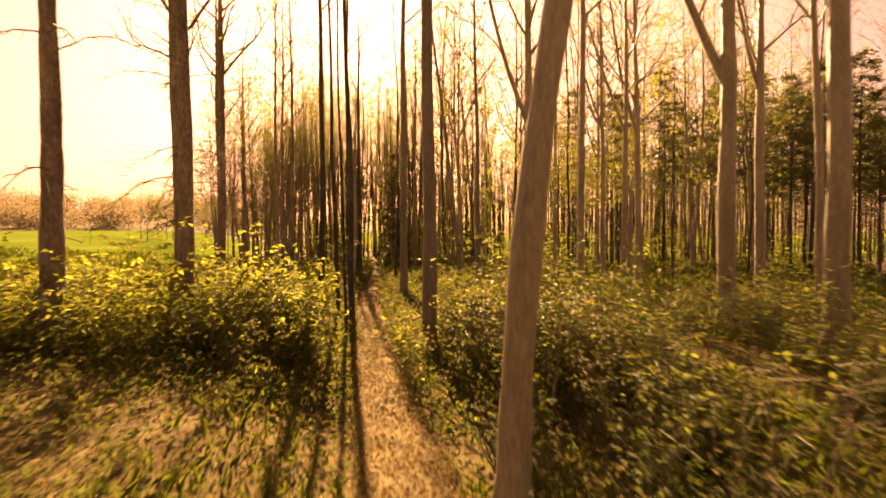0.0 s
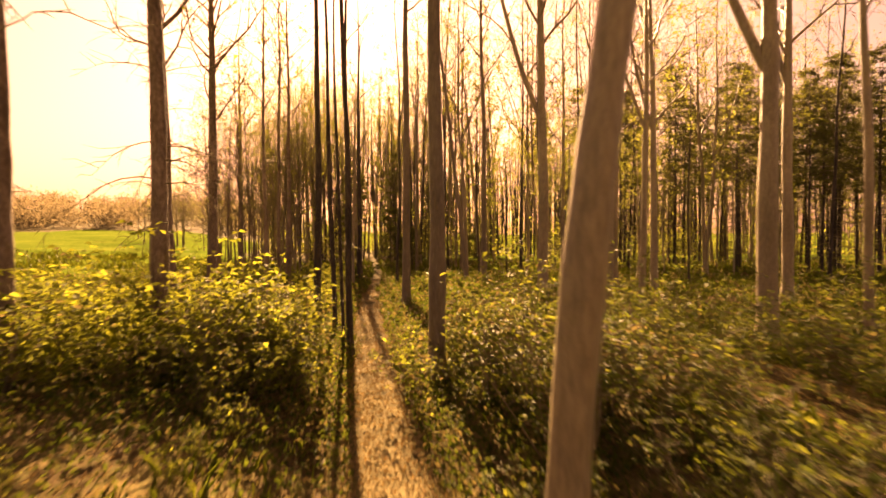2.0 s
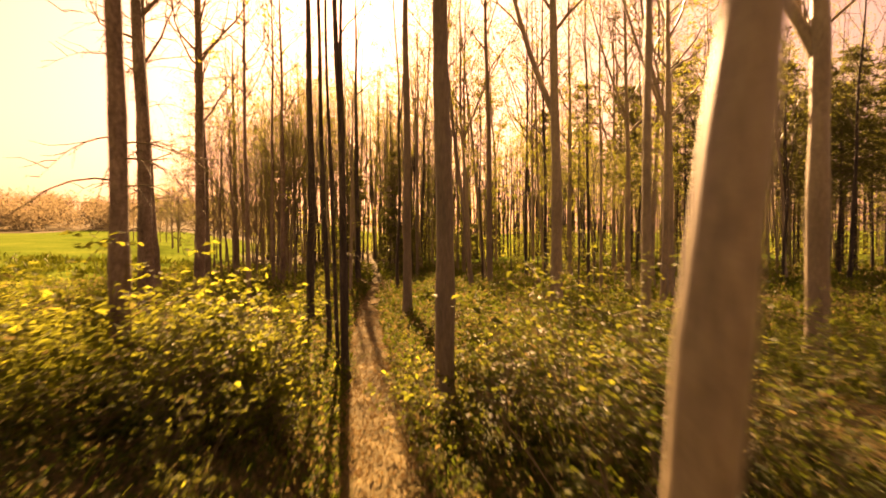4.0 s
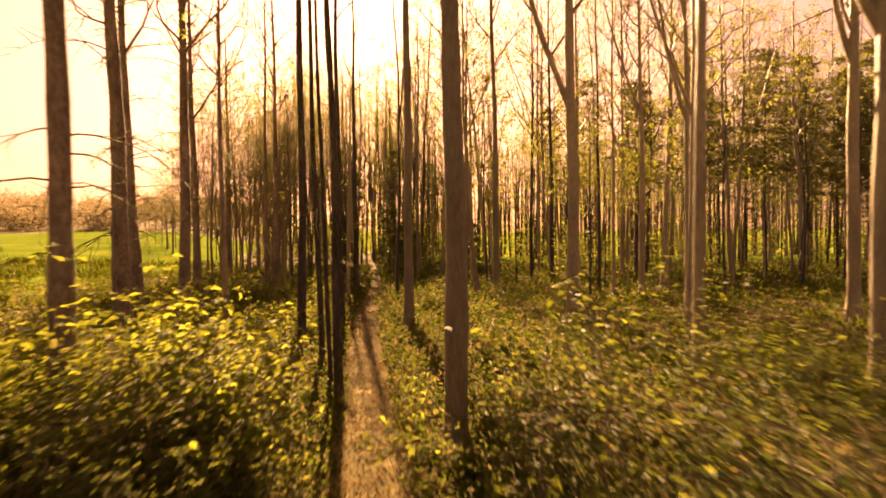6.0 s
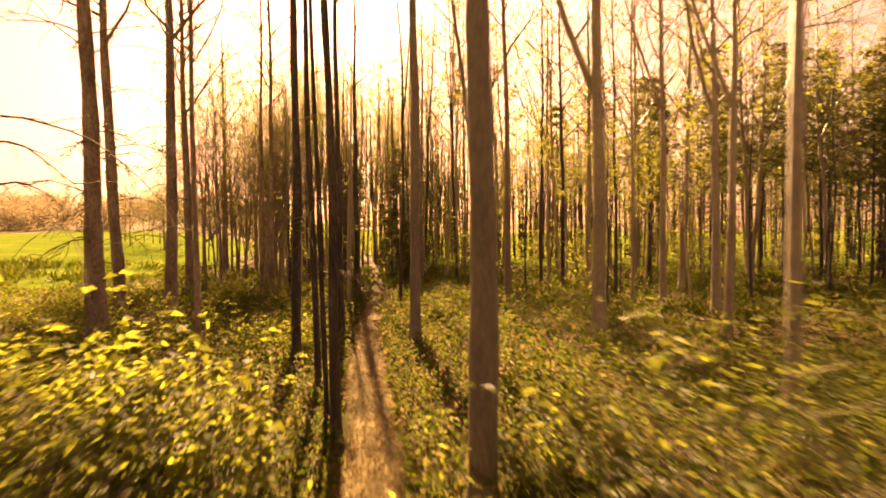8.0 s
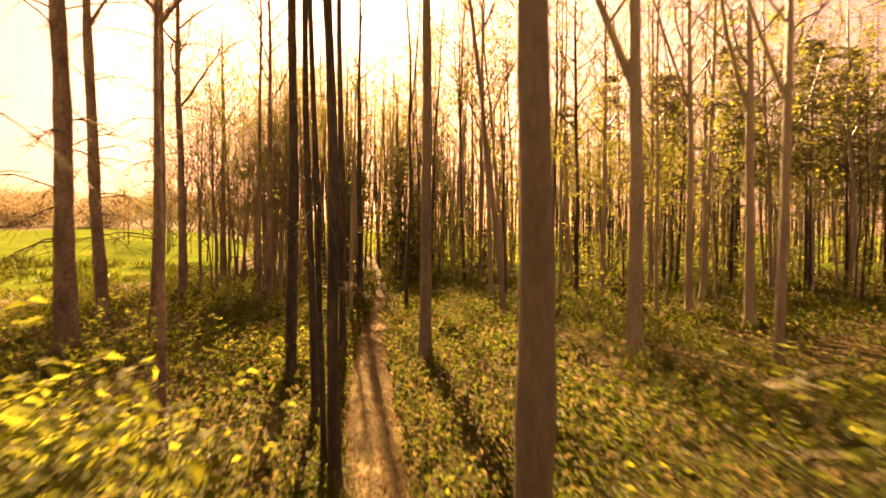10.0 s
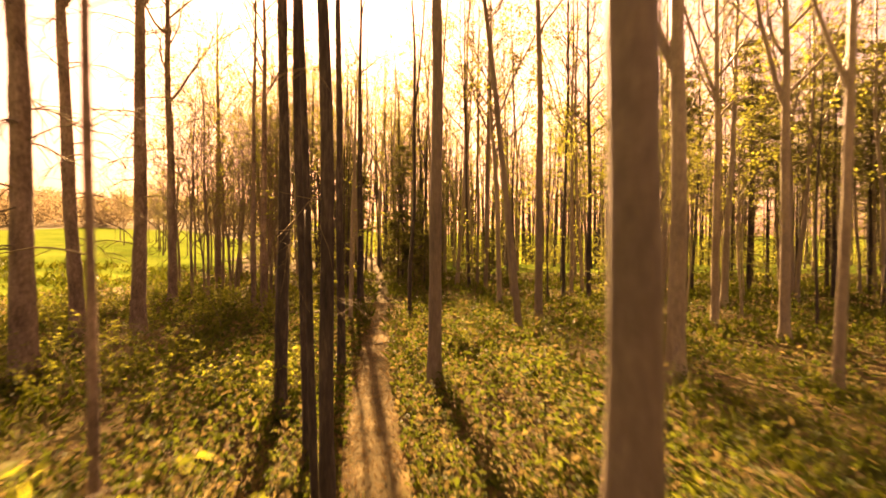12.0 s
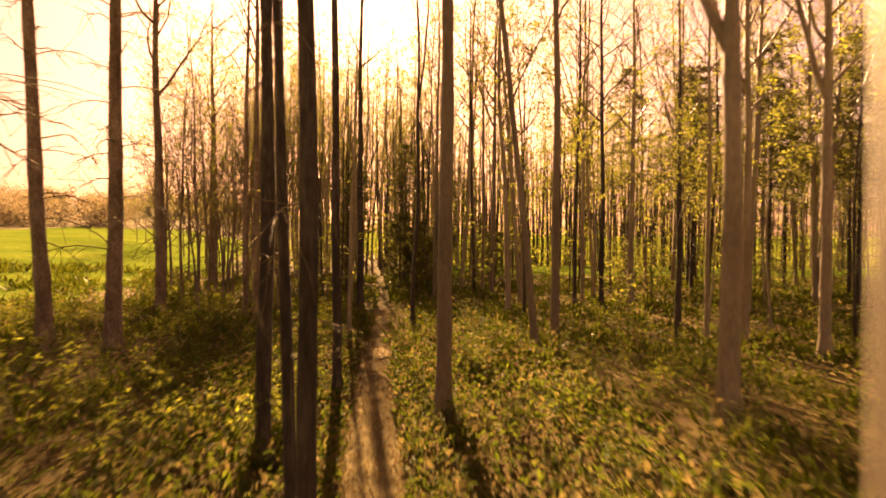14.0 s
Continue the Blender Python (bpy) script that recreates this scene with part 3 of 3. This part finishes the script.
# ---- fallen wood ----
def fallen_branch(seed, x, y, length, r, turn):
    """A dead branch lying on the ground, with a few broken side twigs."""
    rng = np.random.default_rng(seed)
    e = new("fallen_branch")
    e.location = (x, y, 0)
    d = np.array([math.cos(radians(turn)), math.sin(radians(turn))])
    n = 9
    k = np.linspace(-0.5, 0.5, n)
    side = 0.05 * length * np.sin(k * 5 + seed)
    px, py = d[0] * k * length - d[1] * side, d[1] * k * length + d[0] * side
    pts = np.stack([px, py, land(px + x, py + y) + r * 0.9 + 0.03 * np.abs(np.sin(3 * k + seed))], -1)
    bd = Build()
    bd.tube(pts, np.linspace(r, r * 0.4, n), 7, 0.03)
    part("stem", bd, DARK_BARK, e)
    for i in range(4):
        bd = Build()
        q = pts[2 + i]
        a = radians(turn) + (0.7 if i % 2 else -0.7)
        bd.tube(limb(rng, q, (math.cos(a), math.sin(a), 0.25), length * (0.15 + 0.12 * rng.random()), 4, 0.1), np.linspace(r * 0.4, r * 0.12, 4), 4)
        part("side_twig", bd, TWIG, e)
    return tagged(e, "dead brown branch fallen among the herbs", "branch", "fallen branches")


for i, (x, y, ln, r, turn) in enumerate([(5.6, 18.0, 1.1, 0.022, 20), (5.0, 17.2, 0.8, 0.015, -25), (-2.95, 29.6, 0.6, 0.03, 35), (6.8, 20.5, 1.3, 0.025, 8), (-5.2, 20.8, 1.4, 0.025, 160),
                                         (-6.3, 22.5, 1.0, 0.02, 30), (3.3, 9.0, 0.9, 0.018, 50), (4.4, 25.0, 1.5, 0.03, 12), (-4.4, 17.6, 0.9, 0.018, 120), (9.0, 24.5, 1.2, 0.025, -15)]):
    fallen_branch(700 + i, x, y, ln, r, turn)


# ---- undergrowth ----
def sapling(seed, height, leaf=0.085, stems=3, broad=True):
    """Bent stems, and leaves in flat whorls at the tips of short twigs."""
    rng = np.random.default_rng(seed)
    woods, twigs, green = [], Build(), Build()
    at, out = [], []
    for _ in range(stems):
        wood = Build()
        a = rng.random() * 6.3
        s = limb(rng, (0.05 * math.cos(a), 0.05 * math.sin(a), -0.06), (0.35 * math.cos(a), 0.35 * math.sin(a), 1), height * (0.6 + 0.45 * rng.random()), 7, 0.3, 0.12)
        wood.tube(s[::2], np.linspace(0.009, 0.002, 4), 4)
        for k in range(2, 7):
            for _ in range(2):
                a2 = rng.random() * 6.3
                t = limb(rng, s[k], (math.cos(a2), math.sin(a2), 0.35), height * (0.10 + 0.16 * rng.random()) + 0.06, 3, 0.1, 0.15)
                twigs.tube(t[::2], [0.004, 0.002], 3)
                for p in (t[1], t[2]):
                    m = 2 + rng.integers(3)
                    at.append(p + rng.normal(size=(m, 3)) * 0.02)
                    o = rng.normal(size=(m, 3)) * 1.5
                    o[:, 2] = 0.0
                    out.append(o)
        woods.append(wood)
    at = np.concatenate(at)
    green.leaves(at, leaf * (0.6 + 0.7 * rng.random(len(at))), rng, 0.7, 0.8, np.concatenate(out), broad)
    return woods, twigs, green


rng = np.random.default_rng(21)
SIZES = [(500 + i, 0.7 + 0.09 * i, 0.066 + 0.03 * rng.random(), 2 + i % 3) for i in range(10)]
bushes, far_kinds = [], []
for k, (seed, tall, leaf, stems) in enumerate(SIZES + [(seed + 20, tall, leaf * 0.62, stems + 1) for seed, tall, leaf, stems in SIZES]):
    woods, twigs, green = sapling(seed, tall, leaf, stems)
    far_kinds.append(sapling(seed, tall, leaf, stems, False))
    bush = k > 9
    e = new("shrub" if bush else "sapling")
    for w in woods:
        part("stem", w, TWIG, e)
    new("foliage", joined("foliage", [(twigs, TWIG), (green, BRAMBLE if bush else SAPLING)])).parent = e
    if bush:
        tagged(e, "low green shrub with small leaves under the beeches", "shrub", "undergrowth shrubs")
    else:
        tagged(e, "leafy yellow-green sapling growing in the undergrowth", "sapling", "undergrowth saplings")
    bushes.append(e)
places = []
tries = 0
while len(places) < 860 and tries < 30000:
    tries += 1
    y = 2.6 + 38 * rng.random() ** 1.15
    side = -1 if rng.random() < 0.58 else 1
    d = side * ((1.0 if side < 0 else 0.85) + (10 if side < 0 else 9) * rng.random() ** 1.15)
    x = float(path_x(y)) + d
    if x < field_edge(y) + 2 or abs(x) > 4 + 0.72 * y or math.hypot(x + 0.0, y) < 2.4:
        continue
    thick = 0.5 + 0.5 * math.sin(0.8 * x + 1.1) * math.sin(0.6 * y + 0.5 * x)
    if side < 0 and y < 10.5 and rng.random() < 0.55:
        continue
    if rng.random() > (0.34 if side > 0 else 0.36) + 0.6 * thick:
        continue
    if y > 12 and rng.random() < (0.8 if side < 0 else 0.5) * step(12, 15.5, y):
        continue
    if side > 0 and trail(x, y) and rng.random() < 0.93:
        continue
    tall = (0.95 + 0.75 * rng.random() if side < 0 else (0.4 + 0.75 * rng.random() ** 1.6) * (1.55 - 0.5 * step(15, 20, y))) * (0.6 if abs(d) < 1.4 else 1)
    tall *= ((0.25 + 0.87 * step(8, 13.5, y)) if side < 0 else (0.5 + 0.5 * step(3, 6, y))) * (1 - 0.45 * step(11.5, 15, y))
    places.append((x, y, tall, rng.random() * 360, int(rng.integers(10)) + (10 if side > 0 else 0)))
places.sort(key=lambda p: p[1])
for i in range(60):
    x, y = -4.2 - 6 * rng.random(), 10.5 + 3.5 * rng.random()
    if x > field_edge(y) + 2:
        places.append((x, y, 0.85 + 0.4 * rng.random(), rng.random() * 360, int(rng.integers(10))))
# pale shrubs crowding the path's left bank, and a few bright saplings on its right
for i in range(18):
    y = 10.2 + 4.2 * rng.random()
    x = float(path_x(y)) - 0.9 - 1.7 * rng.random()
    places.insert(0, (x, y, 0.95 + 0.4 * rng.random(), rng.random() * 360, 13 + int(rng.integers(7))))
for x, y, tall in ((-0.65, 11.8, 0.95), (-0.3, 12.7, 1.0), (-0.75, 13.1, 0.85), (0.15, 11.2, 0.8), (-0.5, 10.7, 0.6), (0.5, 13.4, 0.9), (-1.0, 15.0, 0.7)):
    places.insert(0, (x, y, tall, 60 * y, int(rng.integers(10))))
# seedlings scattered over the open floor, and low growth round the foot of the near trees
for i in range(150):
    y = 12.5 + 14 * rng.random()
    x = float(path_x(y)) + (0.75 + 8.5 * rng.random() ** 1.3) * (1 if i % 4 else -0.6)
    places.append((x, y, 0.22 + 0.3 * rng.random() ** 1.5, rng.random() * 360, int(rng.integers(10)) + (10 if i % 3 == 0 else 0)))
for k in KNOWN:
    if k[1] < 30:
        for j in range(4):
            a = rng.random() * 6.3
            reach = k[2] * 0.5 + 0.1 + 0.25 * rng.random()
            places.append((k[0] + reach * math.cos(a), k[1] + reach * math.sin(a), 0.28 + 0.3 * rng.random(), rng.random() * 360, 10 + int(rng.integers(10))))
n = 0
while n < 140:
    x, y = -17 + 34 * rng.random(), -9 + 26 * rng.random()
    if abs(x) < 3.5 + 0.75 * max(y, 0) and y > 1 or abs(x - path_x(y)) < 0.9 or x < field_edge(y) + 2 or trail(x, y):
        continue
    places.append((x, y, 0.5 + 0.6 * rng.random(), rng.random() * 360, int(rng.integers(10))))
    n += 1
stuff_wood, stuff_leaf, stuff_bramble = Build(), Build(), Build()
for i, (x, y, s, turn, kind) in enumerate(places):
    m = pose(x, y, float(land(x, y)), 0, 0, turn)
    if i < 330:
        c = copy_thing(bushes[kind], m)
        c.scale = (s, s, s)
    else:
        mm = np.array(m)
        woods, twigs, green = far_kinds[kind]
        for bd, dest in [(w, stuff_wood) for w in woods] + [(green, stuff_bramble if kind > 9 else stuff_leaf)]:
            dest.add(np.concatenate(bd.v) * s @ mm[:3, :3].T + mm[:3, 3], bd.f)
for e in bushes:
    for o in (*e.children_recursive, e):
        bpy.data.objects.remove(o)
tagged(new("thicket", joined("thicket", [(stuff_wood, TWIG), (stuff_leaf, SAPLING), (stuff_bramble, BRAMBLE)])), "mass of yellow-green saplings under the trees", "undergrowth", kind="stuff")

# young trees under the far wood, with thin yellow-green foliage
young = []
for i in range(4):
    woods, twigs, green = sapling(560 + i, 2.6 + 0.5 * i, 0.13, 5, False)
    e = new("young_tree")
    for w in woods:
        part("stem", w, TWIG, e)
    new("foliage", joined("foliage", [(twigs, TWIG), (green, SPRING)])).parent = e
    young.append(tagged(e, "thin young tree with bright yellow-green leaves below taller stems", "young tree", "young trees of the wood"))
n = 0
while n < 150:
    y = 34 + 55 * rng.random()
    x = -26 + 75 * rng.random()
    if n > 120:
        y = 58 + 36 * rng.random()
        x = -y * (0.04 + 0.26 * rng.random())
    if x < margin(y) - 1 or abs(x - path_x(y)) < 1.2 or x > 6 + 0.66 * y:
        continue
    m = pose(x, y, float(land(x, y)), 0, 0, rng.random() * 360)
    s = 0.6 + 0.8 * rng.random()
    if n < 4:
        c = young[n]
        c.matrix_basis = m
    else:
        c = copy_thing(young[n % 4], m)
    c.scale = (s, s, s)
    n += 1

# low herbs, grass and fallen leaves, too many to count
n = 190000
y = 1.0 + 62 * rng.random(n) ** 1.45 - 4 * rng.random(n) ** 3
out = rng.random(n) < 0.2
y = np.where(out, -10 + 28 * rng.random(n), y)
x = path_x(y) + (rng.random(n) * 2 - 1) * np.where(out, 19, 2.5 + 0.66 * y)
near = rng.random(n) < 0.14
y = np.where(near, 8 + 24 * rng.random(n), y)
x = np.where(near, path_x(y) + rng.choice([-1, 1], n) * (0.45 + 3.2 * rng.random(n) ** 1.2), x)
d = abs(x - path_x(y))
clump = np.sin(1.9 * x + 0.3) * np.sin(1.6 * y) + 0.6 * np.sin(4.3 * x + 2.2 * y)
keep = (d > 0.42 - 0.16 * step(26, 33, y) + 0.12 * rng.random(n)) & ~(trail(x, y) & (rng.random(n) < 0.75)) & ((x > path_x(y)) | (y > 9) | (rng.random(n) < 0.55)) & ((clump > -1.25 + 1.3 * rng.random(n)) | near) & (x > field_edge(y) - 1)
x, y = x[keep], y[keep]
b = Build()
b.leaves(np.stack([x, y, land(x, y) + 0.03 + (0.26 + 0.16 * step(8, 14, y)) * rng.random(len(x)) ** 1.5], -1), (0.04 + 0.05 * rng.random(len(x))) * (1 + np.clip(y, 0, 70) / 28), rng, 0.6, 0.6)
tagged(new("ground_cover", b.mesh("ground_cover", HERB, False)), "low green herbs covering the woodland floor", "ground cover", kind="stuff")
n = 115000
y = 1.0 + 60 * rng.random(n) ** 1.15 - 4 * rng.random(n) ** 3
out = rng.random(n) < 0.12
y = np.where(out, -10 + 28 * rng.random(n), y)
x = path_x(y) + (rng.random(n) * 2 - 1) * np.where(out, 19, 3 + 0.7 * y)
patch = np.sin(0.7 * x + 2.0) * np.sin(0.55 * y + 0.4 * x) + 0.4 * np.sin(2.3 * x)
keep = (abs(x - path_x(y)) > 0.5 - 0.2 * step(26, 33, y)) & ((x > path_x(y)) | (y > 14) | (rng.random(n) < 0.3)) & (patch > -0.5 + 0.8 * rng.random(n))
x, y = x[keep], y[keep]
b = Build()
out = rng.normal(size=(len(x), 3)) * 0.35
out[:, 2] = 1.6
b.leaves(np.stack([x, y, land(x, y) - 0.01], -1), (0.14 + 0.2 * rng.random(len(x))) * (0.8 + np.clip(y, 0, 60) / 45), rng, 0.2, 0.065, out)
tagged(new("grass", b.mesh("grass", GRASS, False)), "thin tufts of green woodland grass", "grass", kind="stuff")
n = 65000
y = 1.0 + 40 * rng.random(n) ** 1.5
out = rng.random(n) < 0.15
y = np.where(out, -10 + 28 * rng.random(n), y)
x = path_x(y) + (rng.random(n) * 2 - 1) * np.where(rng.random(n) < 0.2, 0.6, np.where(out, 19, 2 + 0.6 * y))
on = rng.random(n) < 0.12
x = np.where(on & (y < 12), 4.2 + 0.05 * (y - 6) + 0.25 * np.sin(0.7 * y) + (rng.random(n) * 2 - 1) * 0.9, x)
b = Build()
b.leaves(np.stack([x, y, land(x, y) + 0.028 + 0.02 * rng.random(n)], -1), 0.035 + 0.04 * rng.random(n), rng, 0.88, 0.6)
tagged(new("leaf_litter", b.mesh("leaf_litter", DEAD, False)), "dry brown fallen leaves on path and soil", "leaf litter", kind="stuff")

# far wooded ridge beyond the meadow
rng = np.random.default_rng(31)
b = Build()
for i in range(460):
    a = radians(-66 + 52 * rng.random())
    dist = 260 + 120 * rng.random()
    x, y = dist * math.sin(a), dist * math.cos(a)
    z0 = float(land(x, y)) - 1
    m = 220
    hgt = 7 + 5 * rng.random()
    p = rng.normal(size=(m, 3))
    p /= np.linalg.norm(p, axis=1)[:, None]
    p *= rng.random((m, 1)) ** 0.4
    at = p * np.array([4.5, 4.5, hgt * 0.55]) + np.array([x, y, z0 + hgt * 0.5])
    b.leaves(at, 0.45 + 0.45 * rng.random(m), rng, 0.0, 0.8)
tagged(new("distant_woods", b.mesh("distant_woods", FAR_LEAF, False)), "hazy brown-green wooded ridge beyond the meadow", "woods", kind="stuff")

# the wood's far side: thin stems and light low foliage past counting
wood, green = Build(), Build()
for i in range(720):
    y = 78 + 70 * rng.random()
    a = radians(-15 + 60 * rng.random() if i < 620 else -2 + 24 * rng.random())
    x = y * math.tan(a)
    h = 11 + 7 * rng.random()
    z0 = float(land(x, y))
    bend = rng.normal(size=2) * 0.4
    r = 0.07 + 0.08 * rng.random()
    wood.tube([(x, y, z0 - 0.5), (x + 0.4 * bend[0], y, z0 + h * 0.5), (x + bend[0], y + bend[1], z0 + h)], [r, r * 0.7, 0.03], 4)
    for j in range(8):
        k = 0.4 + 0.5 * rng.random()
        p = np.array([x + bend[0] * k, y, z0 + h * k])
        q = p + rng.normal(size=3) * np.array([1.0, 1.0, 0.4]) + np.array([0, 0, 1.2])
        wood.tube([p, q], [0.04, 0.015], 3)
    m = 36
    at = np.array([x, y, z0]) + rng.normal(size=(m, 3)) * np.array([1.6, 1.6, 0]) + np.stack([np.zeros(m), np.zeros(m), h * rng.random(m) ** 2.2], -1)
    green.leaves(at, 0.25 + 0.25 * rng.random(m), rng, 0.3, 0.7)
tagged(new("far_wood", joined("far_wood", [(wood, DARK_BARK), (green, SPRING)])), "far side of the wood, thin stems and pale green leaves", "woods", kind="stuff")
